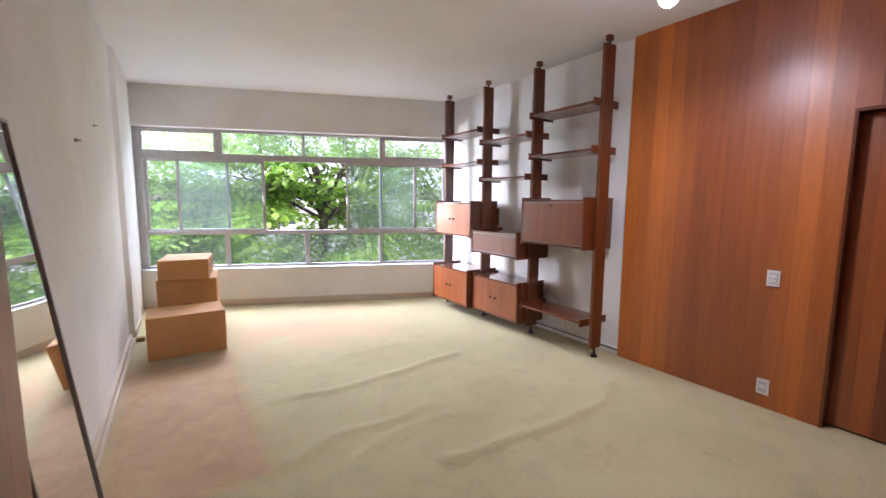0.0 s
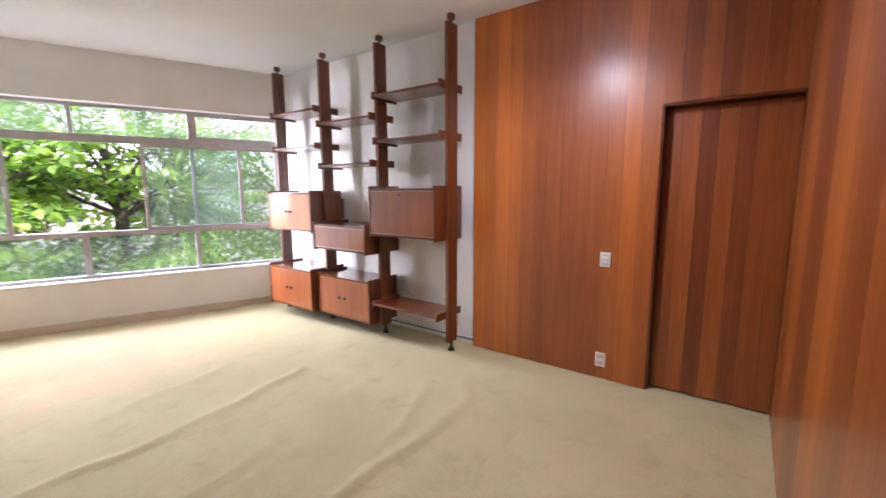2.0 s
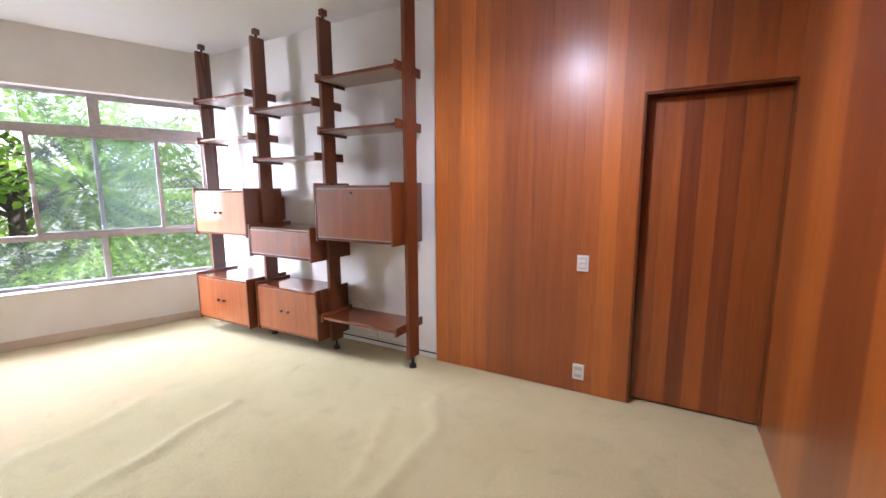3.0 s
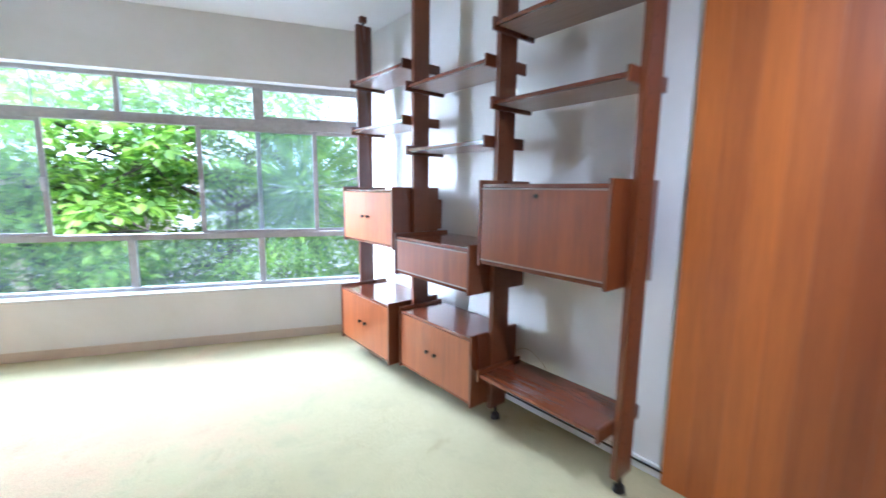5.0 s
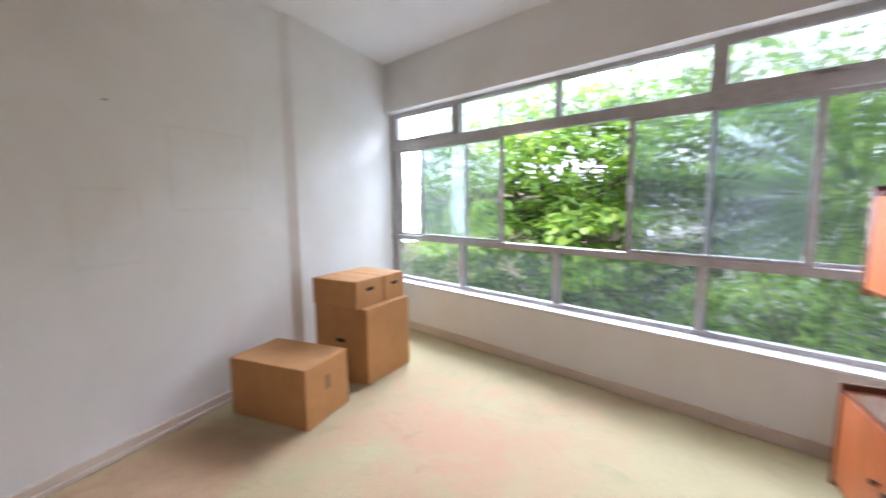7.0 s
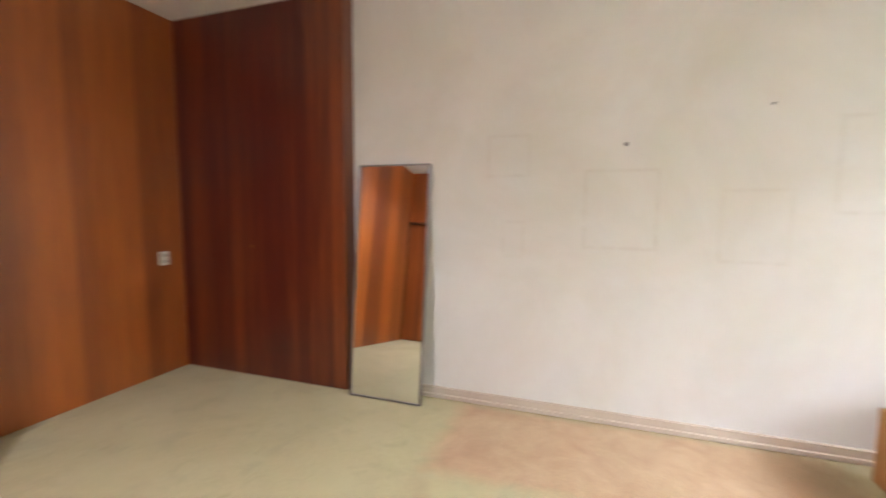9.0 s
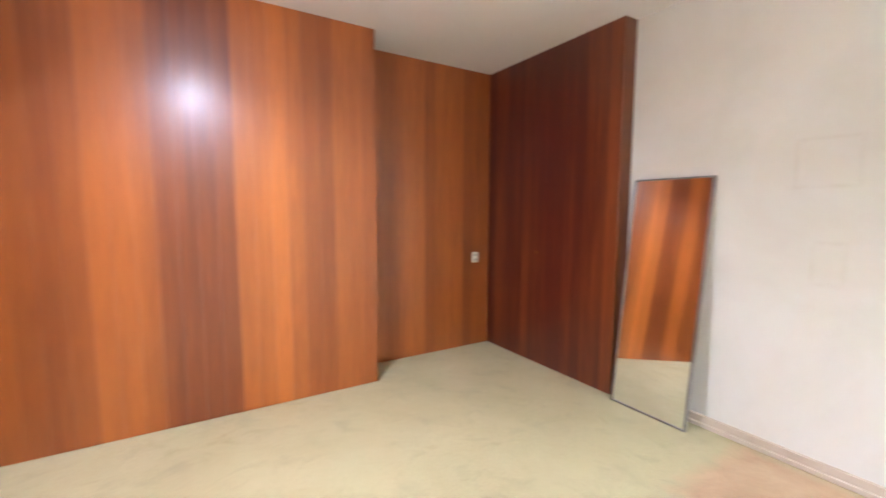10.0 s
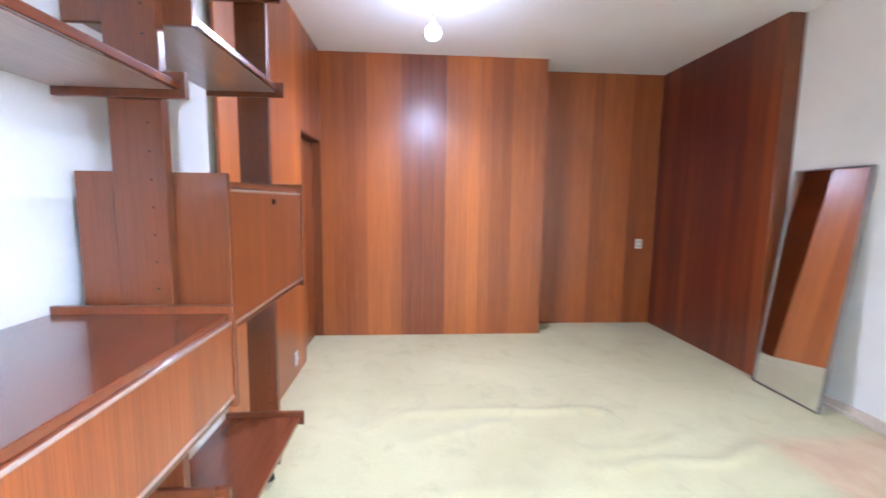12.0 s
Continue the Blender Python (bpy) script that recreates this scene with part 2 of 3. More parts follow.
def pane_mat(name, tint, haze, dust):
    """Glass with a fine rippled surface: part of the light goes straight, part is spread."""
    m, n, l, b = material(name, 0.2)
    out = n["Material Output"]
    b.inputs["Base Color"].default_value = (*tint, 1)
    b.inputs["Transmission Weight"].default_value = 1.0
    b.inputs["Roughness"].default_value = 0.045
    b.inputs["IOR"].default_value = 1.2
    tr = n.new("ShaderNodeBsdfTransparent")
    tr.inputs[0].default_value = (*tint, 1)
    mx = n.new("ShaderNodeMixShader")
    mx.inputs[0].default_value = haze
    l.new(tr.outputs[0], mx.inputs[1])
    l.new(b.outputs[0], mx.inputs[2])
    df = n.new("ShaderNodeBsdfTranslucent")
    df.inputs[0].default_value = (0.84, 0.88, 0.88, 1)
    mx2 = n.new("ShaderNodeMixShader")
    c = coords(n, l, (1, 1, 1))
    f = noise_tex(n, l, c, 2.0, 5.0, 0.6)
    l.new(math2(n, l, 'MULTIPLY', f, dust * 2), mx2.inputs[0])
    l.new(mx.outputs[0], mx2.inputs[1])
    l.new(df.outputs[0], mx2.inputs[2])
    l.new(mx2.outputs[0], out.inputs["Surface"])
    return m


M_PANE = pane_mat("hazy_pane", (0.82, 0.88, 0.86), 0.5, 0.012)
M_PANE_TOP = pane_mat("pale_frosted_pane", (0.90, 0.95, 0.95), 0.6, 0.03)


def glow(name, colour, strength):
    m, n, l, b = material(name, 0.5)
    b.inputs["Emission Color"].default_value = (*colour, 1)
    b.inputs["Emission Strength"].default_value = strength
    return m


M_BULB = glow("lit_bulb", (0.95, 0.98, 1.0), 12)
M_HAZE = glow("bright_hazy_sky", (0.96, 0.98, 1.0), 1.8)


def leaf_mat(name, a, b2):
    m, n, l, b = material(name, 0.42)
    g = n.new("ShaderNodeNewGeometry")
    col = ramp(n, l, g.outputs["Random Per Island"], [(0.0, a), (0.75, b2), (1.0, (b2[0] * 1.25, b2[1] * 1.15, b2[2]))])
    l.new(col, b.inputs["Base Color"])
    tl = n.new("ShaderNodeBsdfTranslucent")
    l.new(mixc(n, l, 1.0, col, (1.6, 1.7, 0.8), 'MULTIPLY'), tl.inputs[0])
    mx = n.new("ShaderNodeMixShader")
    mx.inputs[0].default_value = 0.45
    l.new(b.outputs[0], mx.inputs[1])
    l.new(tl.outputs[0], mx.inputs[2])
    l.new(mx.outputs[0], n["Material Output"].inputs["Surface"])
    return m


M_LEAF = leaf_mat("green_leaves", (0.07, 0.15, 0.028), (0.23, 0.34, 0.065))
M_LEAF_2 = leaf_mat("dark_green_leaves", (0.08, 0.15, 0.055), (0.18, 0.27, 0.095))
M_BARK = simple("bark", (0.10, 0.075, 0.055), (0.05, 0.04, 0.03), 0.9, 0, 14.0, 0.6)
M_STREET = simple("asphalt", (0.06, 0.06, 0.06), (0.085, 0.083, 0.08), 0.9, 0, 3.0)
M_FACADE = simple("peach_facade_paint", (0.70, 0.55, 0.42), (0.62, 0.48, 0.37), 0.85, 0, 0.6)
M_FACADE_2 = simple("pale_facade_paint", (0.78, 0.76, 0.71), (0.70, 0.68, 0.64), 0.85, 0, 0.6)
M_WINDOW_FAR = simple("far_window_glass", (0.06, 0.08, 0.09), (0.1, 0.12, 0.13), 0.15)


# ---- building helpers ----
def add_box(bm, x0, x1, y0, y1, z0, z1, bevel=0.0, m=None):
    r = bmesh.ops.create_cube(bm, size=1)
    vs = r["verts"]
    for v in vs:
        v.co = Vector(((x0 + x1) / 2 + v.co.x * (x1 - x0), (y0 + y1) / 2 + v.co.y * (y1 - y0), (z0 + z1) / 2 + v.co.z * (z1 - z0)))
    if m is not None:
        bmesh.ops.transform(bm, matrix=m, verts=vs)
    if bevel:
        es = list({e for v in vs for e in v.link_edges})
        bmesh.ops.bevel(bm, geom=es, offset=bevel, segments=2, affect='EDGES', profile=0.6)
    return bm


def box_bm(*a, **k):
    return add_box(bmesh.new(), *a, **k)


def add_cyl(bm, r0, r1, z0, z1, seg=20, m=None):
    r = bmesh.ops.create_cone(bm, cap_ends=True, segments=seg, radius1=r0, radius2=r1, depth=z1 - z0)
    bmesh.ops.translate(bm, vec=(0, 0, (z0 + z1) / 2), verts=r["verts"])
    if m is not None:
        bmesh.ops.transform(bm, matrix=m, verts=r["verts"])
    return bm


def prism(poly, z0, z1):
    bm = bmesh.new()
    lo = [bm.verts.new((x, y, z0)) for x, y in poly]
    hi = [bm.verts.new((x, y, z1)) for x, y in poly]
    bm.faces.new(lo[::-1])
    bm.faces.new(hi)
    for i in range(len(poly)):
        j = (i + 1) % len(poly)
        bm.faces.new((lo[i], lo[j], hi[j], hi[i]))
    bmesh.ops.recalc_face_normals(bm, faces=bm.faces)
    return bm


def mesh_of(name, bm, mat):
    me = bpy.data.meshes.new(name)
    bm.to_mesh(me)
    bm.free()
    me.materials.append(mat)
    return me


def part(name, bm, mat, parent, label=""):
    ob = new(name, mesh_of(name, bm, mat))
    ob.parent = parent
    if label:
        ob["label"] = label
    return ob


def thing(name, base, label, category, group="", kind="", turn=0.0):
    ob = new(name)
    ob.matrix_world = pose(*base, 0, 0, turn)
    ob.empty_display_size = 0.1
    return tagged(ob, label, category, group, kind)


def solid(name, bm, mat, label, category="", kind="structure"):
    return tagged(new(name, mesh_of(name, bm, mat)), label, category, "", kind)


def smooth(ob):
    for p in ob.data.polygons:
        p.use_smooth = True
    return ob


# ---- plan ----
H = 3.0                      # ceiling
XR, XRW = 4.53, 4.57         # panelled face and white face of the shelf wall
YB, YR = 0.843, 0.44          # panelled back wall, and its recessed stretch
XL, XP = 0.452, 0.492           # white wall at its far end, and its thicker stretch by the window
XW = 0.598                   # panelled face on the white wall's side
STEP_X = 2.125
WOOD_END = 2.095
YS = 6.17                   # where the white wall thickens
SLANT = 20.4                # the window wall runs aslant
WO = (2.543, 6.898)
TA = math.tan(radians(SLANT))


def wy(x, off=0.0):
    """y of the window wall's inner face at x."""
    return WO[1] - (x - WO[0]) * TA + off


# floor: carpet sheet with folds
def fold(x, y, pts, width, height):
    best = 9.0
    for (ax, ay), (bx, by) in zip(pts, pts[1:]):
        dx, dy = bx - ax, by - ay
        k = max(0.0, min(1.0, ((x - ax) * dx + (y - ay) * dy) / (dx * dx + dy * dy)))
        best = min(best, math.hypot(x - ax - k * dx, y - ay - k * dy))
    return height * math.exp(-(best / width) ** 2)


FOLDS = (
    (((1.40, 3.88), (1.85, 3.87), (2.45, 3.93), (3.20, 4.02)), 0.040, 0.025),
    (((1.42, 3.13), (1.75, 3.22), (2.20, 3.20), (2.5, 3.28)), 0.042, 0.023),
    (((2.20, 2.62), (2.65, 2.60), (3.20, 2.57), (3.60, 2.66), (3.98, 2.80)), 0.042, 0.028),
    (((2.12, 0.66), (1.92, 0.53), (1.70, 0.49)), 0.045, 0.03),
    (((1.75, 2.95), (2.1, 3.06), (2.5, 3.08)), 0.035, 0.012),
    (((2.9, 2.78), (3.3, 2.82), (3.6, 2.95)), 0.04, 0.014),
    (((1.9, 4.45), (2.5, 4.52), (2.9, 4.62)), 0.05, 0.010),
    (((2.6, 3.4), (3.0, 3.36), (3.4, 3.45)), 0.06, 0.010),
)


def build_floor():
    nx, ny = 130, 220
    x0, x1, y0, y1 = 0.30, 4.75, 0.30, 7.62
    vs, fs = [], []
    for j in range(ny + 1):
        for i in range(nx + 1):
            x, y = x0 + (x1 - x0) * i / nx, y0 + (y1 - y0) * j / ny
            z = 0.004 * noise.noise((x * 1.7, y * 1.7, 0)) - 0.002
            wx, wyv = x + 0.05 * noise.noise((x * 3, y * 3, 5)), y + 0.07 * noise.noise((x * 2.5, y * 2.5, 9))
            for pts, w, h in FOLDS:
                z += fold(wx, wyv, pts, w, h * (0.75 + 0.5 * noise.noise((x * 2, y * 2, 3))))
            vs.append((x, min(y, wy(x, 0.12)), z))
    for j in range(ny):
        for i in range(nx):
            a = j * (nx + 1) + i
            fs.append((a, a + 1, a + nx + 2, a + nx + 1))
    me = bpy.data.meshes.new("floor")
    me.from_pydata(vs, [], fs)
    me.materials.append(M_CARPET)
    ob = new("floor", me)
    smooth(ob)
    tagged(ob, "worn greenish beige fitted carpet with loose folds and pinkish stains", "carpet", "", "structure")


build_floor()
slab = [(0.25, 0.2), (4.8, 0.2), (4.8, wy(4.8, 0.2)), (0.25, wy(0.25, 0.2))]
solid("floor_slab", prism(slab, -0.25, -0.02), M_FACADE_2, "concrete floor slab under the carpet", "floor")
solid("ceiling", prism(slab, H, H + 0.18), M_CEILING, "flat white painted ceiling", "ceiling")

# walls
solid("wall_left", prism([(0.25, WOOD_END - 0.05), (XL, WOOD_END - 0.05), (XL, YS - 0.05), (XP, YS + 0.04), (XP, wy(XP, 0.205)), (0.25, wy(0.25, 0.205))], -0.02, H),
      M_WALL_MARKED, "white painted wall with faint picture outlines, thicker near the window", "wall")
solid("wall_left_rear", prism([(0.25, 0.2), (XW - 0.02, 0.2), (XW - 0.02, WOOD_END - 0.004), (XL + 0.002, WOOD_END - 0.004), (XL + 0.002, WOOD_END - 0.055), (0.25, WOOD_END - 0.055)], -0.02, H),
      M_WALL, "wall behind the dark wood panelling", "wall")
solid("wall_back", prism([(XW - 0.015, 0.2), (4.8, 0.2), (4.8, YB - 0.02), (STEP_X + 0.02, YB - 0.02), (STEP_X + 0.02, YR - 0.02), (XW - 0.015, YR - 0.02)], -0.02, H),
      M_WALL, "stepped back wall behind the wood panelling", "wall")
solid("wall_right", prism([(XRW, 1.615), (4.8, 1.615), (4.8, wy(4.8, 0.205)), (XRW, wy(XRW, 0.205))], -0.02, H),
      M_WALL, "white painted wall behind the shelving", "wall")
# this sheet is coloured near-black for the shade behind the door
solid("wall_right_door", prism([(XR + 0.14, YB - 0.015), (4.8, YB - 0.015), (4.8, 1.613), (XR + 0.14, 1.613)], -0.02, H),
      M_DARK, "near-black wall sheet, shade painted in behind the recessed door", "wall")
solid("wall_right_lintel", box_bm(XRW, XR + 0.138, YB - 0.015, 1.613, 2.11, H), M_WALL, "lintel above the recessed door", "wall")


def win_piece(name, u0, u1, z0, z1, d0, d1, mat, label, category="wall", bevel=0.0):
    ob = solid(name, box_bm(u0, u1, d0, d1, z0, z1, bevel=bevel), mat, label, category)
    ob.matrix_world = pose(WO[0], WO[1], 0, 0, 0, -SLANT)
    return ob


U0, U1 = -2.19, 2.165
win_piece("wall_window_lower", U0 - 0.1, U1 + 0.1, -0.02, 0.515, 0.0, 0.2, M_WALL, "white painted wall below the long window")
win_piece("wall_window_upper", U0 - 0.1, U1 + 0.1, 2.465, H, 0.0, 0.2, M_WALL, "white painted wall above the long window")

# baseboards
solid("baseboard_1", prism([(XL, WOOD_END + 0.006), (XL + 0.026, WOOD_END + 0.006), (XL + 0.026, YS - 0.06), (XL, YS - 0.06)], 0.0, 0.075), M_BASE, "cream painted baseboard along the white wall", "baseboard")
solid("trim_1", box_bm(XL + 0.026, XL + 0.046, WOOD_END + 0.01, YS - 0.06, 0.0, 0.03, bevel=0.006), M_BASE, "cream painted shoe strip at the foot of the baseboard", "trim")
solid("baseboard_2", box_bm(XP, XP + 0.014, YS + 0.045, wy(XP) - 0.01, 0.0, 0.075, bevel=0.004), M_BASE, "cream painted baseboard on the thicker wall", "baseboard")
solid("baseboard_3", box_bm(XRW - 0.014, XRW, 3.13, wy(XRW) - 0.01, 0.0, 0.07, bevel=0.004), M_WALL, "white painted baseboard behind the shelving", "baseboard")
win_piece("baseboard_4", -2.15, 2.15, 0.0, 0.085, -0.016, 0.0, M_BASE, "cream painted baseboard below the window", "baseboard", 0.004)

# ---- window ----
window = thing("window_1", (WO[0], WO[1], 0), "wall-to-wall aluminium window with one sash slid open", "window", "", "structure", -SLANT)
DW = 0.15


def wbar(name, u0, u1, z0, z1, d0=DW - 0.03, d1=DW + 0.03, label="", mat=None):
    return part(name, box_bm(u0, u1, d0, d1, z0, z1, bevel=0.004), mat or M_ALU, window, label)


part("window_sill", box_bm(U0 - 0.03, U1, -0.012, 0.125, 0.505, 0.53, bevel=0.004), M_SILL, window, "white stone sill")
wbar("bottom_rail", U0 - 0.16, U1 + 0.03, 0.53, 0.565)
wbar("top_rail", U0 - 0.16, U1 + 0.03, 2.43, 2.475)
wbar("middle_rail", U0 - 0.16, U1 + 0.03, 1.005, 1.06, DW - 0.045, DW + 0.035)
wbar("transom_rail", U0 - 0.16, U1 + 0.03, 2.05, 2.135, DW - 0.045, DW + 0.035)
wbar("side_jamb", -2.27, -2.135, 0.53, 2.475)
wbar("side_jamb", 2.07, 2.2, 0.53, 2.475)
PANES_TOP = ((-2.14, -1.21, 1), (-1.13, -0.645, 0), (-0.635, -0.062, 0), (-0.02, 0.54, 0), (0.55, 1.045, 0), (1.115, 2.07, 1))
for a, b_, vent in PANES_TOP:
    p = part("pane", box_bm(a, b_, DW - 0.003, DW + 0.003, 2.135, 2.43), M_PANE_TOP if vent else M_PANE, window, "frosted pane" if vent else "")
    p.visible_shadow = False
    if vent:
        for nm, args in (("vent_rail", (a, b_, 2.135, 2.165)), ("vent_rail", (a, b_, 2.405, 2.43)), ("vent_stile", (a, a + 0.025, 2.165, 2.405)), ("vent_stile", (b_ - 0.025, b_, 2.165, 2.405))):
            wbar(nm, *args, DW - 0.04, DW - 0.005)
for u in (-1.67, 1.6):
    part("vent_catch", box_bm(u - 0.05, u + 0.05, DW - 0.055, DW - 0.04, 2.138, 2.156, bevel=0.003), M_STEEL, window, "small metal vent catch")
for a, b_ in ((-1.21, -1.13), (-0.062, -0.02), (1.045, 1.115)):
    wbar("mullion", a, b_, 2.135, 2.43)
for a, b_ in ((-0.645, -0.635), (0.54, 0.55)):
    wbar("glazing_bar", a, b_, 2.135, 2.43, DW - 0.012, DW + 0.012)
for a, b_ in ((-2.14, -1.15), (-1.085, -0.055), (0.005, 1.035), (1.09, 2.07)):
    p = part("pane", box_bm(a, b_, DW - 0.003, DW + 0.003, 0.565, 1.005), M_PANE, window)
    p.visible_shadow = False
for a, b_ in ((-1.15, -1.085), (-0.055, 0.005), (1.035, 1.09)):
    wbar("mullion", a, b_, 0.565, 1.005)
# sliding sashes
def sash(u0, u1, d):
    s = thing("window_sash", (0, 0, 0), "aluminium sliding window sash with hazy glass", "window sash")
    s.matrix_world = pose(WO[0], WO[1], 0, 0, 0, -SLANT)
    d0, d1 = DW + d - 0.012, DW + d + 0.012
    for nm, a, b2, z0, z1 in (("stile", u0, u0 + 0.04, 1.06, 2.05), ("stile", u1 - 0.04, u1, 1.06, 2.05),
                              ("rail", u0 + 0.04, u1 - 0.04, 1.06, 1.085), ("rail", u0 + 0.04, u1 - 0.04, 2.02, 2.05)):
        part(nm, box_bm(a, b2, d0, d1, z0, z1, bevel=0.003), M_ALU, s)
    g = part("pane", box_bm(u0 + 0.04, u1 - 0.04, DW + d - 0.003, DW + d + 0.003, 1.085, 2.02), M_PANE, s)
    g.visible_shadow = False
    return s


sash(-2.14, -1.07, 0.022)
s2 = sash(-1.73, -0.585, -0.022)
part("latch", box_bm(-0.627, -0.597, DW - 0.05, DW - 0.034, 1.44, 1.56, bevel=0.004), M_SILL, s2, "pale sash latch")
s3 = sash(0.55, 1.615, -0.022)
part("latch", box_bm(0.557, 0.581, DW - 0.05, DW - 0.034, 1.44, 1.56, bevel=0.004), M_SILL, s3, "pale sash latch")
sash(1.05, 2.07, 0.022)

# ---- shelving ----
POLES = (3.247, 4.108, 4.976, 5.851)
PX0, PX1 = 4.242, 4.385
PT = 0.036
PXC = 4.31


def shelf_pole(y):
    p = thing("shelf_pole", (PXC, y, 0), "dark rosewood shelving pole clamped between floor and ceiling", "shelf pole", "shelving poles")
    x0, x1 = PX0 - PXC, PX1 - PXC
    post = part("post", box_bm(x0, x1, -PT / 2, PT / 2, 0.09, 2.925, bevel=0.004), M_WOOD_V, p)
    bm = bmesh.new()
    for k in range(34):
        for sy in (-1, 1):
            add_cyl(bm, 0.0035, 0.0035, 0, 0.0012, 8, pose(-0.03, sy * (PT / 2 + 0.0003), 0.2 + k * 0.078, 90 if sy < 0 else -90))
    part("peg_holes", bm, M_DARK, post, "row of dark peg holes")["kind"] = "stuff"
    bm = add_cyl(bmesh.new(), 0.011, 0.011, 0.03, 0.1, 12)
    part("foot_stem", bm, M_BLACK, p)
    bm = add_cyl(bmesh.new(), 0.032, 0.026, 0.0, 0.03, 20)
    part("foot", bm, M_BLACK, p, "black rubber foot")
    part("ceiling_stem", add_cyl(bmesh.new(), 0.011, 0.011, 2.92, 2.96, 12), M_BLACK, p)
    part("ceiling_cap", box_bm(-0.03, 0.03, -0.022, 0.022, 2.95, 3.0, bevel=0.004), M_WOOD_V, p, "small wooden ceiling block")
    return p


first = shelf_pole(POLES[0])
for y in POLES[1:]:
    copy_thing(first, pose(PXC, y, 0))


def wall_shelf(y0, y1, z, x0=4.165, x1=4.515):
    """An open board on two side brackets, between two poles."""
    s = thing("wall_shelf", ((x0 + x1) / 2, (y0 + y1) / 2, z), "open rosewood shelf board on two bracket blocks", "shelf", "open shelves")
    a, b2 = y0 + PT / 2 - (y0 + y1) / 2, y1 - PT / 2 - (y0 + y1) / 2
    h = (x1 - x0) / 2
    part("board", box_bm(-h + 0.015, h, a + 0.018, b2 - 0.018, -0.012, 0.010, bevel=0.003), M_WOOD_H, s)
    part("underside", box_bm(-h + 0.03, h - 0.01, a + 0.03, b2 - 0.03, -0.0145, -0.0125), M_WOOD_PALE, s, "underside with pale reflected light in its colour")
    for yy in (a, b2 - 0.018):
        part("bracket", box_bm(-h, h, yy, yy + 0.018, -0.035, 0.035, bevel=0.003), M_WOOD_V, s)
    return s


B = [(POLES[2], POLES[3]), (POLES[1], POLES[2]), (POLES[0], POLES[1])]
for bay, levels in zip(B, ((2.405, 2.005), (2.235, 1.78), (2.415, 1.99))):
    for z in levels:
        wall_shelf(bay[0], bay[1], z)
wall_shelf(B[2][0], B[2][1], 0.355, 4.11, 4.50)


def knob(parent, x, y, z):
    bm = add_cyl(bmesh.new(), 0.006, 0.008, 0, 0.016, 12, pose(x, y, z, 0, -90, 0))
    add_cyl(bm, 0.014, 0.011, 0.014, 0.026, 14, pose(x, y, z, 0, -90, 0))
    part("knob", bm, M_BLACK, parent, "small black knob")


def cabinet(name, bay, z0, z1, x0, label, kind, x1=4.515, tone=0.45):
    """kind: 'doors' two doors with knobs, 'flap' one front flap, 'desk' a drop front with a lock."""
    y0, y1 = bay
    yc = (y0 + y1) / 2
    c = thing(name, (x0, yc, z0), label, "cabinet", "hanging cabinets")
    a, b2 = y0 + PT / 2 - yc + 0.002, y1 - PT / 2 - yc - 0.002
    d = x1 - x0
    h = z1 - z0
    for yy in (a, b2 - 0.02):
        part("side_panel", box_bm(0, d, yy, yy + 0.02, -0.012, h + 0.022, bevel=0.003), M_WOOD_V, c)
    a2, b3 = a + 0.021, b2 - 0.021
    part("top", box_bm(0.012, d, a2, b3, h - 0.02, h, bevel=0.002), M_WOOD_H, c)
    part("bottom", box_bm(0.012, d, a2, b3, 0.0, 0.02, bevel=0.002), M_WOOD_H, c)
    part("back", box_bm(d - 0.012, d - 0.002, a2, b3, 0.021, h - 0.021), M_WOOD_V, c)
    if kind == 'doors':
        for q, (u, v) in enumerate(((a2 + 0.002, -0.0004), (0.0004, b3 - 0.002))):
            door = part("door", box_bm(0.006, 0.024, u, v, 0.022, h - 0.022, bevel=0.0008), M_WOOD_DOOR, c)
            door.color = (tone, 0, 0, 1)
            knob(door, 0.006, -0.045 if q == 0 else 0.045, h / 2)
    else:
        flap = part("drop_front" if kind == 'desk' else "flap", box_bm(0.006, 0.024, a2 + 0.002, b3 - 0.002, 0.022, h - 0.022, bevel=0.002), M_WOOD_DOOR, c)
        flap.color = (tone, 0, 0, 1)
        for z0_, z1_ in ((0.0225, 0.031), (h - 0.031, h - 0.0225)):
            part("edge_strip", box_bm(0.0035, 0.0075, a2 + 0.003, b3 - 0.003, z0_, z1_, bevel=0.001), M_WOOD_PALE, flap, "worn pale edge strip")
        if kind == 'desk':
            bm = add_cyl(bmesh.new(), 0.011, 0.010, 0, 0.008, 20, pose(0.006, 0.0, h - 0.062, 0, -90, 0))
            part("lock", bm, M_BLACK, flap, "small round black lock")
    return c


wall_cab = cabinet("wall_cabinet", B[0], 1.045, 1.488, 4.075, "two-door rosewood cabinet hung below open shelves", 'doors', 4.515, 0.8)
lug_y = (B[0][0] - B[0][1]) / 2 + PT / 2 + 0.012
part("back_bracket", box_bm(4.515 - 4.075, 4.553 - 4.075, lug_y - 0.01, lug_y + 0.01, 0.13, 0.37, bevel=0.009), M_WOOD_V, wall_cab, "dark rounded bracket behind the side panel")
cabinet("flap_cabinet", B[1], 0.872, 1.146, 4.065, "low rosewood flap cabinet hung between poles", 'flap', 4.565, 0.38)
cabinet("drop_front_desk", B[2], 1.066, 1.528, 4.09, "rosewood drop-front desk cabinet with a small lock", 'desk', 4.515, 0.4)
cabinet("base_cabinet", B[0], 0.135, 0.60, 4.035, "two-door rosewood cabinet hung just above the carpet", 'doors', 4.515, 0.5)
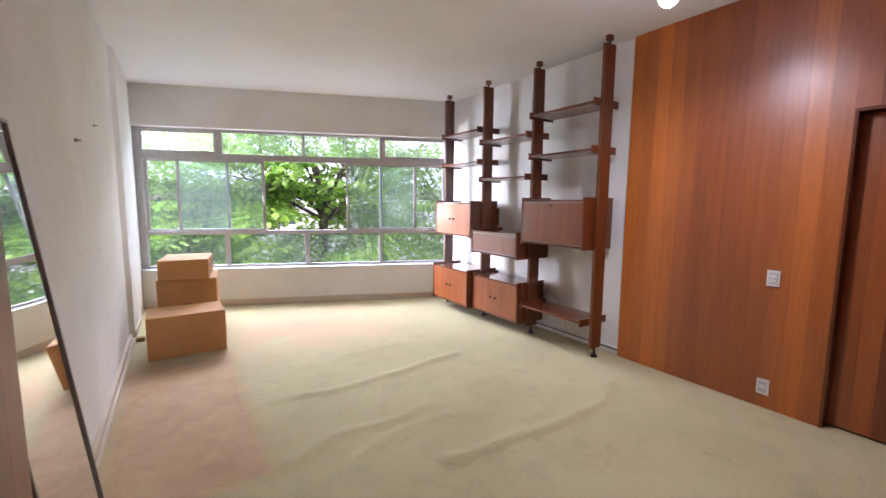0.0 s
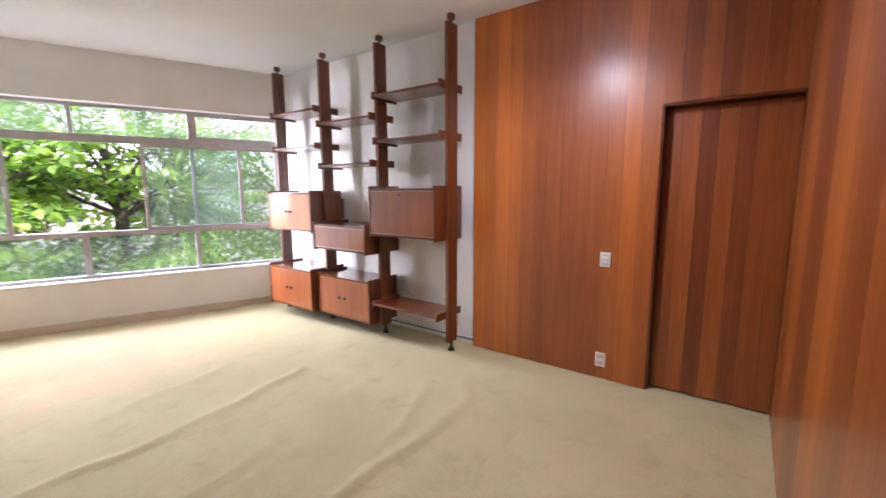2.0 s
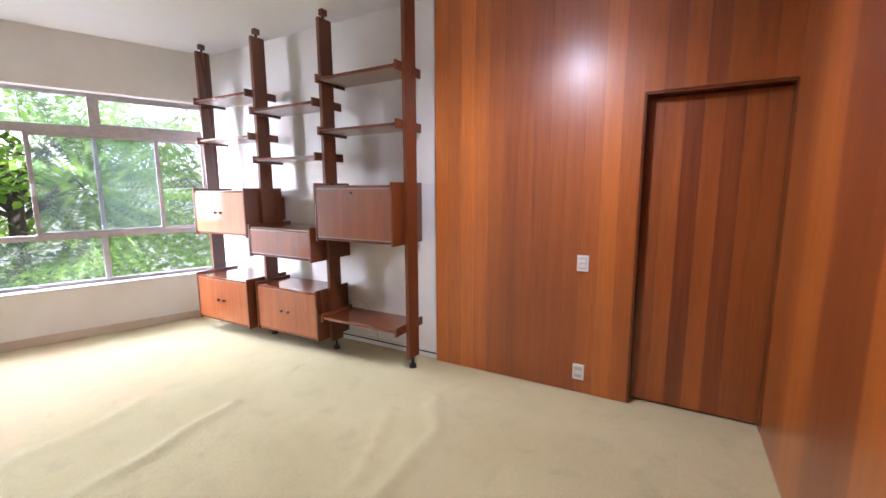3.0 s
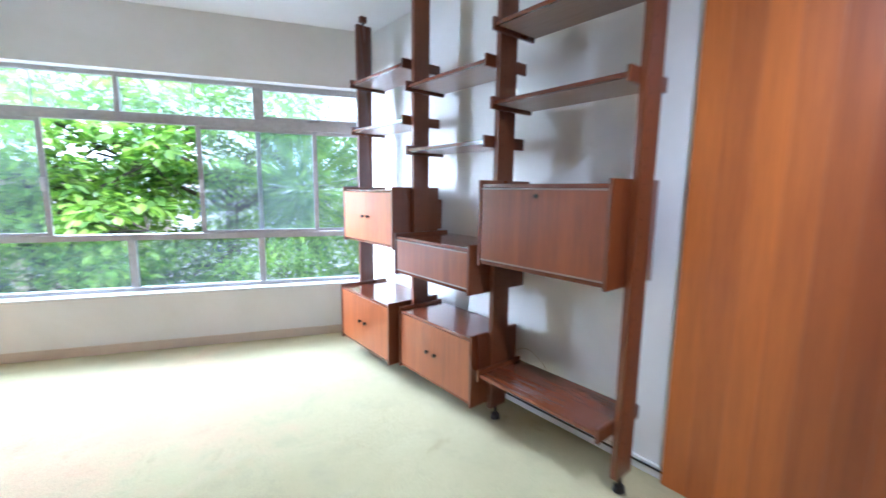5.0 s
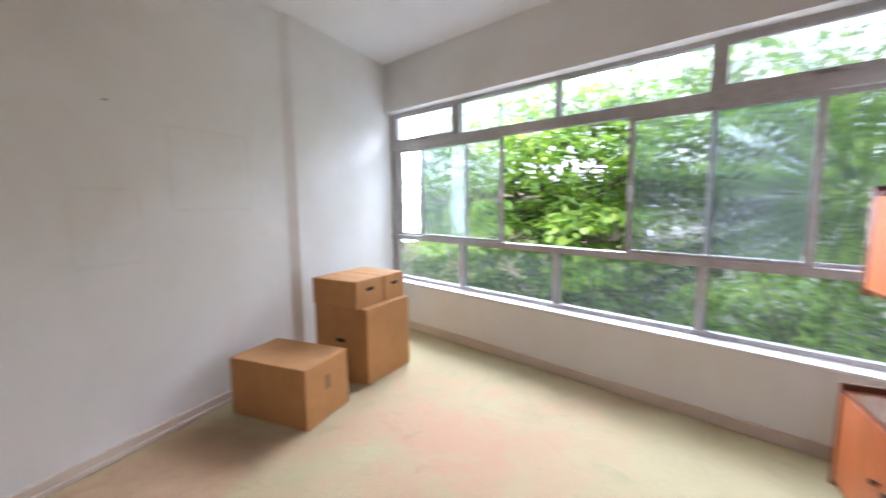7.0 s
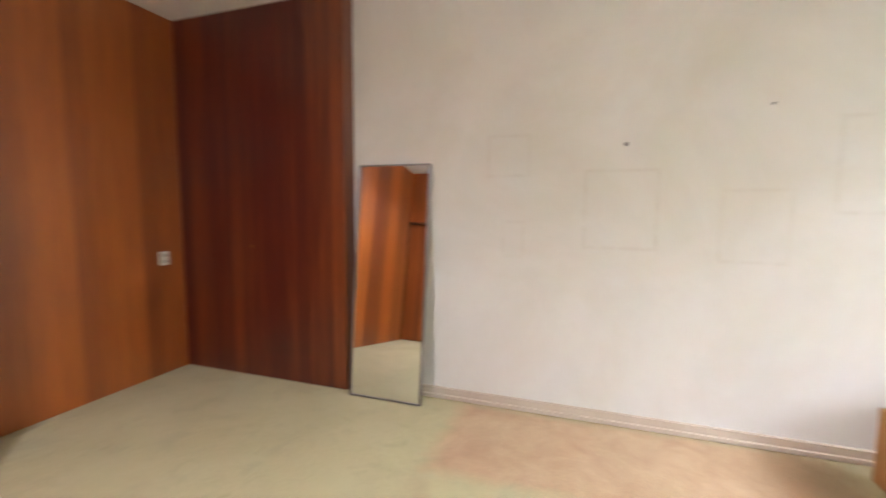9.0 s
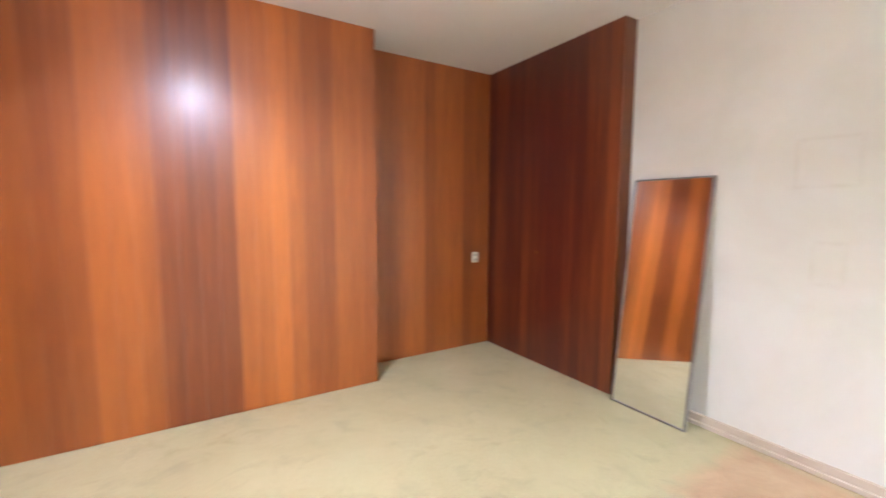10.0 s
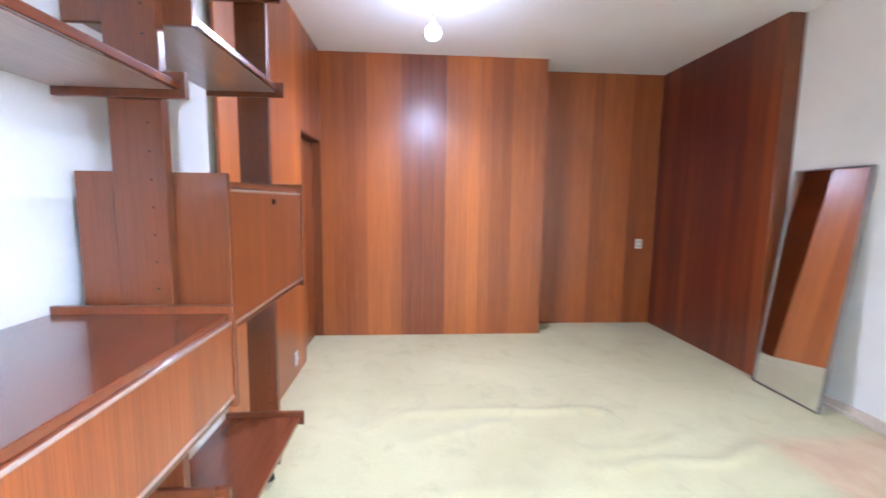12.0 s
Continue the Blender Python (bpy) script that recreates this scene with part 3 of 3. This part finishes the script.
cabinet("base_cabinet", B[1], 0.135, 0.575, 4.10, "two-door rosewood cabinet with glossy top near the carpet", 'doors')


# ---- boxes ----
def carton(base, w, d, h, holes, label, turn=0.0):
    """A closed carton with a lid seam; holes: (side, offset, height)."""
    c = thing("cardboard_box", base, label, "cardboard box", "stacked cartons", "", turn)
    body = part("body", box_bm(-w / 2, w / 2, -d / 2, d / 2, 0, h - 0.004, bevel=0.006), M_CARD, c)
    for q in (-1, 1):
        part("flap", box_bm(-w / 2 + 0.003, w / 2 - 0.003, 0.001 if q > 0 else -d / 2 + 0.003, d / 2 - 0.003 if q > 0 else -0.001, h - 0.004, h, bevel=0.0015), M_CARD, c)
    for side, off, z in holes:
        bm = bmesh.new()
        if side == 'x':
            add_box(bm, w / 2 - 0.01, w / 2 + 0.0015, off - 0.045, off + 0.045, z - 0.014, z + 0.014, bevel=0.0007)
        else:
            add_box(bm, off - 0.05, off + 0.05, -d / 2 - 0.0015, -d / 2 + 0.01, z - 0.016, z + 0.016, bevel=0.0007)
        part("hand_hole", bm, M_DARK, body, "dark cut hand hole")
    return c


box_low = carton((0.965, 5.555, 0.0), 0.655, 0.445, 0.405, (), "wide low brown cardboard box on the carpet", 1.5)
part("hand_hole", box_bm(0.326, 0.3287, -0.03, 0.025, 0.2, 0.3, bevel=0.0006), M_CARD_EDGE, box_low, "closed hand hole")
carton((1.025, 6.365, 0.0), 0.575, 0.565, 0.62, (('y', 0.0, 0.33),), "large upright brown cardboard box on the carpet", -6)
carton((0.992, 6.215, 0.62), 0.48, 0.34, 0.22, (('x', 0.0, 0.14),), "small brown cardboard box on a larger box", -7)
carton((1.035, 6.52, 0.62), 0.48, 0.27, 0.22, (('x', 0.0, 0.14),), "small brown cardboard box behind another", -7)

tagged(new("wood_offcut", mesh_of("wood_offcut", box_bm(0.51, 0.585, 6.03, 6.10, 0.0, 0.045, bevel=0.004), M_CARD_EDGE)), "small brown wooden offcut on the carpet by the wall", "wood block")

# ---- mirror ----
mir = thing("leaning_mirror", (0.66, 2.45, 0.0), "tall thin-framed mirror leaning against the white wall", "mirror")
LEAN = -math.degrees(math.atan2(0.66 - XL - 0.012, 1.765))
mir.matrix_world = pose(0.66, 2.45, 0.0, 0, LEAN, 0)
MW, MH = 0.585, 1.77
part("glass", box_bm(-0.002, 0.004, -MW / 2 + 0.01, MW / 2 - 0.01, 0.012, MH - 0.012), M_MIRROR, mir, "silvered mirror glass")
part("backing", box_bm(-0.016, -0.003, -MW / 2 + 0.006, MW / 2 - 0.006, 0.006, MH - 0.006), M_CARD_EDGE, mir)
for a, b2 in ((-MW / 2, -MW / 2 + 0.012), (MW / 2 - 0.012, MW / 2)):
    part("frame_side", box_bm(-0.016, 0.012, a, b2, 0.0, MH, bevel=0.002), M_STEEL, mir)
for a, b2 in ((0.0, 0.012), (MH - 0.012, MH)):
    part("frame_rail", box_bm(-0.016, 0.012, -MW / 2 + 0.012, MW / 2 - 0.012, a, b2, bevel=0.002), M_STEEL, mir)


# ---- switches, sockets, nails ----
def plate(name, m, label, rockers):
    p = thing(name, (0, 0, 0), label, "wall switch" if "switch" in name else "socket")
    p.matrix_world = m
    part("cover_plate", box_bm(-0.04, 0.04, -0.010, 0.0, -0.058, 0.058, bevel=0.004), M_PLATE, p)
    part("insert", box_bm(-0.026, 0.026, -0.0125, -0.0095, -0.04, 0.04, bevel=0.001), M_PLATE_2, p)
    for k in range(rockers):
        z = (k - (rockers - 1) / 2) * 0.034
        part("rocker", box_bm(-0.022, 0.022, -0.0155, -0.0125, z - 0.014, z + 0.014, bevel=0.002), M_PLATE, p)
    return p


plate("light_switch", pose(XR - 0.001, 1.934, 0.972, 0, 0, -90), "white plastic light switch on wood panelling", 2)
plate("wall_socket", pose(XR - 0.001, 1.934, 0.16, 0, 0, -90), "white plastic socket plate low on panelling", 1)
plate("light_switch", pose(0.785, YR + 0.001, 0.995, 0, 0, 180), "white plastic light switch in the panelled recess", 1)


def nail(y, z, r):
    bm = add_cyl(bmesh.new(), r, r * 0.8, 0, 0.012, 14, pose(XL, y, z, 0, 90, 0))
    add_cyl(bm, r * 0.4, r * 0.35, 0.012, 0.03, 10, pose(XL, y, z, 0, 90, 0))
    tagged(new("wall_hook", mesh_of("wall_hook", bm, M_STEEL)), "small dark picture hook in the white wall", "hook", "picture hooks")


nail(4.055, 1.845, 0.013)
nail(4.82, 2.04, 0.008)
tagged(new("keyhole_plate", mesh_of("keyhole_plate", add_cyl(bmesh.new(), 0.011, 0.009, 0, 0.006, 16, pose(XW, 1.21, 1.11, 0, 90, 0)), M_BRASS)),
       "tiny brass keyhole plate on dark panelling", "keyhole")



def cable():
    pts = [Vector(p) for p in ((4.566, 4.17, 0.39), (4.566, 4.08, 0.425), (4.566, 3.99, 0.40), (4.566, 3.92, 0.35), (4.566, 3.86, 0.25), (4.562, 3.82, 0.12), (4.552, 3.80, 0.07))]
    cu = bpy.data.curves.new("wall_cable", 'CURVE')
    cu.dimensions = '3D'
    cu.bevel_depth = 0.003
    sp = cu.splines.new('BEZIER')
    sp.bezier_points.add(len(pts) - 1)
    for bp, p in zip(sp.bezier_points, pts):
        bp.co = p
        bp.handle_left_type = bp.handle_right_type = 'AUTO'
    cu.materials.append(M_CABLE)
    tagged(new("wall_cable", cu), "thin loose cable hanging on the white wall", "cable")


cable()
run = bmesh.new()
add_cyl(run, 0.006, 0.006, -1.0, 1.0, 8, pose(XRW - 0.021, 4.12, 0.05, 90))
tagged(new("floor_cable", mesh_of("floor_cable", run, M_BLACK)), "thin dark cable lying along the white baseboard", "cable")

# ---- lamp ----
lamp = thing("ceiling_bulb", (BULB[0], BULB[1], H), "bare white light bulb on a short ceiling cord", "ceiling lamp")
dz = BULB[2] - H
part("canopy", add_cyl(bmesh.new(), 0.045, 0.03, -0.03, 0.0, 24), M_PLATE, lamp)
part("cord", add_cyl(bmesh.new(), 0.004, 0.004, dz + 0.11, -0.03, 8), M_PLATE, lamp)
part("socket", add_cyl(bmesh.new(), 0.018, 0.022, dz + 0.05, dz + 0.105, 18), M_PLATE, lamp)
bm = bmesh.new()
bmesh.ops.create_uvsphere(bm, u_segments=28, v_segments=18, radius=0.056)
bmesh.ops.translate(bm, vec=(0, 0, dz), verts=bm.verts)
smooth(part("bulb", bm, M_BULB, lamp, "lit white bulb"))


# ---- outside ----
def street():
    solid("ground", prism([(-800, -800), (800, -800), (800, 800), (-800, 800)], -4.3, -4.0), M_STREET, "grey asphalt street far below the window", "ground")


street()
solid("backdrop", prism([(-130, 70), (130, 70), (130, 71), (-130, 71)], -4.0, 60.0), M_HAZE, "bright hazy white sky beyond the trees", "sky")
solid("wall_storey_below", prism([(0.26, 0.21), (4.79, 0.21), (4.79, wy(4.79, 0.19)), (0.26, wy(0.26, 0.19))], -4.0, -0.25), M_FACADE_2, "plain painted storey below the room", "wall")


def tree(base, height, crown, leaves, seed, mat, leaf=0.17, low=0.25, limbs=(), hollow=0.0):
    """A trunk with forking limbs and flat clumps of broad leaves at their ends; low: where the crown begins."""
    rnd = np.random.RandomState(seed)
    t = thing("tree", base, "leafy green street tree with spreading limbs", "tree", "street trees")
    vs, fs = [], []

    def limb(p, q, r0, r1, bend, n=6, seg=7):
        side = Vector((rnd.uniform(-1, 1), rnd.uniform(-1, 1), rnd.uniform(-0.3, 0.5))) * bend
        pts = [p.lerp(q, k / n) + side * math.sin(math.pi * k / n) for k in range(n + 1)]
        for k, c in enumerate(pts):
            d = (pts[min(k + 1, n)] - pts[max(k - 1, 0)]).to_track_quat('Z', 'Y')
            r = r0 + (r1 - r0) * k / n
            first = len(vs)
            for s in range(seg):
                a = 2 * math.pi * s / seg
                vs.append(tuple(c + d @ Vector((math.cos(a) * r, math.sin(a) * r, 0))))
            if k:
                for s in range(seg):
                    s2 = (s + 1) % seg
                    fs.append((first - seg + s, first - seg + s2, first + s2, first + s))
        return pts
    fork = Vector((rnd.uniform(-0.2, 0.2), rnd.uniform(-0.2, 0.2), height * 0.6))
    limb(Vector((0, 0, -0.1)), fork, 0.2, 0.14, 0.12, 8, 10)
    ends = [fork + Vector(v) for v in limbs]
    for k in range(10):
        ang = k * 2.4 + rnd.uniform(-0.4, 0.4)
        reach = crown * rnd.uniform(0.55, 1.0)
        ends.append(Vector((math.cos(ang) * reach, math.sin(ang) * reach, height * rnd.uniform(max(0.5, low), 1.02))))
    centres = []
    for k, q in enumerate(ends):
        main = k < len(limbs)
        pts = limb(Vector(fork) if main else Vector(fork) * rnd.uniform(0.85, 1.0), q, 0.11 if main else 0.06, 0.02, 0.25)
        for s in pts[2:]:
            for _ in range(3):
                d = Vector((rnd.normal(), rnd.normal(), rnd.normal() * 0.6)) * crown * 0.2
                limb(s, s + d, 0.018, 0.005, 0.08, 3, 5)
                centres.append(s + d)
    me = bpy.data.meshes.new("trunk")
    me.from_pydata(vs, [], fs)
    me.materials.append(M_BARK)
    tr = new("trunk", me)
    tr.parent = t
    smooth(tr)
    c = np.array([tuple(v) for v in centres])
    extra = rnd.normal(size=(len(c), 3))
    extra /= np.linalg.norm(extra, axis=1)[:, None]
    extra *= rnd.uniform(0.45, 1.05, size=(len(extra), 1)) * np.array([crown, crown, height * (1 - low) / 2])
    extra[:, 2] += height * (1 + low) / 2
    c = np.vstack([c, extra])
    n = leaves
    who = rnd.randint(len(c), size=n)
    rad = 0.52 * np.sqrt(rnd.uniform(0, 1, n))
    ang = rnd.uniform(0, 2 * math.pi, n)
    pos = c[who] + np.stack([np.cos(ang) * rad, np.sin(ang) * rad, rnd.normal(0, 0.06, n) - rad * 0.25], 1)
    keep = (np.hypot(pos[:, 0], pos[:, 1]) > hollow) | (pos[:, 2] > height * 0.74)
    pos, ang, rad = pos[keep], ang[keep], rad[keep]
    n = len(pos)
    yaw = ang + rnd.normal(0, 0.5, n)
    tilt = rnd.normal(-0.35, 0.3, n)
    roll = rnd.normal(0, 0.35, n)
    size = leaf * rnd.uniform(0.6, 1.25, n)
    f = np.stack([np.cos(yaw) * np.cos(tilt), np.sin(yaw) * np.cos(tilt), np.sin(tilt)], 1)
    sd = np.stack([-np.sin(yaw), np.cos(yaw), np.zeros(n)], 1)
    up = np.cross(f, sd)
    sd = sd * np.cos(roll)[:, None] + up * np.sin(roll)[:, None]
    up = np.cross(f, sd)
    s = size[:, None]
    w1, w2 = s * 0.27, s * 0.24
    v = np.stack([pos, pos + f * s * 0.33 + sd * w1 + up * s * 0.05, pos + f * s * 0.7 + sd * w2 + up * s * 0.03, pos + f * s - up * s * 0.08,
                  pos + f * s * 0.7 - sd * w2 + up * s * 0.03, pos + f * s * 0.33 - sd * w1 + up * s * 0.05], 1).reshape(-1, 3)
    idx = np.arange(n)[:, None] * 6
    faces = np.vstack([idx + np.array([0, 1, 2, 3]), idx + np.array([0, 3, 4, 5])])
    me = bpy.data.meshes.new("crown")
    me.from_pydata(v.tolist(), [], faces.tolist())
    me.materials.append(mat)
    ob = new("crown", me)
    ob.parent = t
    return t


tree((4.9, 13.9, -4.0), 9.2, 3.8, 9000, 3, M_LEAF, 0.24, 0.60, ((-1.9, 0.1, 1.4), (0.15, 0.1, 2.6), (0.9, 0.2, 1.6), (-2.6, 0.8, 0.7)), 1.35)
tree((1.1, 13.2, -4.0), 8.4, 3.0, 8500, 8, M_LEAF, 0.22, 0.3)
tree((-7.2, 16.0, -4.0), 9.0, 3.6, 6000, 12, M_LEAF_2, 0.18, 0.3)
tree((9.4, 12.4, -4.0), 8.2, 3.4, 6500, 21, M_LEAF, 0.18, 0.3)
for bx, by, bh, sd in ((-1.2, 13.6, 4.6, 51), (3.0, 12.4, 4.4, 52), (5.6, 11.4, 4.7, 53), (-8.0, 12.6, 4.8, 54), (8.6, 10.8, 4.6, 55)):
    tree((bx, by, -4.0), bh, 2.2, 5200, sd, M_LEAF if sd % 2 else M_LEAF_2, 0.17, 0.1)
tree((1.6, 19.5, -4.0), 5.6, 3.0, 2600, 33, M_LEAF, 0.26, 0.35)
tree((8.0, 18.0, -4.0), 6.6, 3.6, 3400, 37, M_LEAF, 0.28, 0.3)
tree((-4.8, 15.6, -4.0), 8.8, 3.0, 5600, 41, M_LEAF_2, 0.2, 0.2)


def building(x0, x1, y0, y1, storeys, mat, label):
    b = thing("apartment_building", ((x0 + x1) / 2, (y0 + y1) / 2, -4.0), label, "building")
    w, d = (x1 - x0) / 2, (y1 - y0) / 2
    hh = storeys * 3.0
    part("wall", box_bm(-w, w, -d, d, 0, hh), mat, b)
    part("roof", box_bm(-w - 0.2, w + 0.2, -d - 0.2, d + 0.2, hh, hh + 0.35, bevel=0.03), M_FACADE_2, b)
    n = int((x1 - x0) / 3.0)
    for s in range(storeys):
        for k in range(n):
            xc = -w + (k + 0.5) * 2 * w / n
            win = part("window", box_bm(xc - 0.8, xc + 0.8, -d - 0.05, -d + 0.02, s * 3 + 0.9, s * 3 + 2.3), M_FACADE_2, b)
            part("pane", box_bm(xc - 0.72, xc + 0.72, -d - 0.06, -d - 0.045, s * 3 + 0.98, s * 3 + 2.22), M_WINDOW_FAR, win)
    return b


building(-16, 3, 27, 38, 2, M_FACADE, "peach painted apartment building behind the trees")
building(5, 24, 28, 40, 2, M_FACADE_2, "pale grey apartment building behind the trees")


# ---- panelling boards ----
def board_mesh(w, z0, z1):
    return mesh_of("board", box_bm(-w / 2 + 0.0002, w / 2 - 0.0002, 0, 0.018, z0, z1, bevel=0.0007), M_PANEL)


def panelling(name, m, length, tones, z0, z1, label, mean=0.44, spread=0.95):
    """Upright boards side by side along local x; their face looks along local -y."""
    p = thing(name, (0, 0, 0), label, "wall panelling", "", "structure")
    p.matrix_world = m
    w = length / len(tones)
    me = board_mesh(w, z0, z1)
    for k, tone in enumerate(tones):
        o = new("board", me)
        o.parent = p
        o.matrix_basis = pose((k + 0.5) * w, 0, 0)
        o.color = (mean + (tone - 0.5) * spread, 0, 0, 1)
    return p


R1 = (0.92, 0.74, 1.0, 0.7, 0.45, 0.32, 0.36, 0.28, 0.38, 0.42, 0.5, 0.8, 0.6)
panelling("panelling_right", pose(XR, 3.14, 0, 0, 0, -90), 3.14 - 1.605, R1, 0.0, H, "glossy reddish-brown vertical board panelling", 0.5, 0.85)
R2 = (0.62, 0.4, 0.6, 0.3, 0.55, 0.5, 0.6)
panelling("panelling_over_door", pose(XR, 1.605, 0, 0, 0, -90), 1.605 - YB, R2, 2.10, H, "wood boards above the recessed door")
BK = (0.46, 0.4, 0.3, 0.44, 0.72, 0.68, 0.6, 0.2, 0.14, 0.12, 0.2, 0.74, 0.7, 0.95, 0.6, 0.46, 0.42, 0.62, 0.56, 0.5)
panelling("panelling_back", pose(XR, YB, 0, 0, 0, 180), XR - STEP_X, BK, 0.0, H, "glossy reddish-brown board panelling on the back wall", 0.52, 0.8)
panelling("panelling_return", pose(STEP_X, YB - 0.0005, 0, 0, 0, -90), YB - YR, (0.5, 0.4, 0.45), 0.0, H, "short return of board panelling")
RC = (0.36, 0.34, 0.36, 0.42, 0.56, 0.54, 0.3, 0.5, 0.52, 0.55, 0.25, 0.28, 0.36)
panelling("panelling_recess", pose(STEP_X, YR, 0, 0, 0, 180), STEP_X - XW, RC, 0.0, H, "wood board panelling in the recess", 0.56, 0.7)
# tones set well below those of the other panelled walls
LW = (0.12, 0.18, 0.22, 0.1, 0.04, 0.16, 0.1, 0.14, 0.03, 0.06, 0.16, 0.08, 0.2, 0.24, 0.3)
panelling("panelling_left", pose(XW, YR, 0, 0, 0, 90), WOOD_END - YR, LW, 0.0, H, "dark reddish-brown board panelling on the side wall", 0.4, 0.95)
part("edge_board", box_bm(XL + 0.002, XW - 0.001, WOOD_END - 0.003, WOOD_END + 0.004, 0, H, bevel=0.002), M_WOOD_V, tagged(thing("panelling_end", (0, 0, 0), "end strip closing the wood panelling", "trim"), kind="structure"))

# door in the panelled wall
door = thing("door_1", (XR + 0.09, 0, 0), "closed wooden door of matching boards, set back in panelling", "door", "", "structure")
DT = (0.42, 0.6, 0.22, 0.58, 0.26, 0.5, 0.45)
dw = (1.585 - YB - 0.004) / len(DT)
dm = mesh_of("door_board", box_bm(0, 0.035, -dw / 2 + 0.0002, dw / 2 - 0.0002, 0.012, 2.07, bevel=0.0007), M_PANEL)
for k, tone in enumerate(DT):
    o = new("door_board", dm)
    o.parent = door
    o.matrix_basis = pose(0, 1.585 - (k + 0.5) * dw, 0)
    o.color = (0.42 + (tone - 0.5) * 0.7, 0, 0, 1)
jamb = thing("door_jamb", (0, 0, 0), "dark wooden lining of the recessed doorway", "door frame", "", "structure")
part("side_lining", box_bm(XR + 0.001, XR + 0.138, 1.588, 1.6045, 0.0, 2.098, bevel=0.001), M_WOOD_V, jamb)
part("side_lining", box_bm(XR + 0.001, XR + 0.138, YB - 0.012, YB + 0.003, 0.0, 2.098, bevel=0.001), M_WOOD_V, jamb)
part("head_lining", box_bm(XR + 0.001, XR + 0.138, YB, 1.587, 2.08, 2.098, bevel=0.001), M_WOOD_V, jamb)
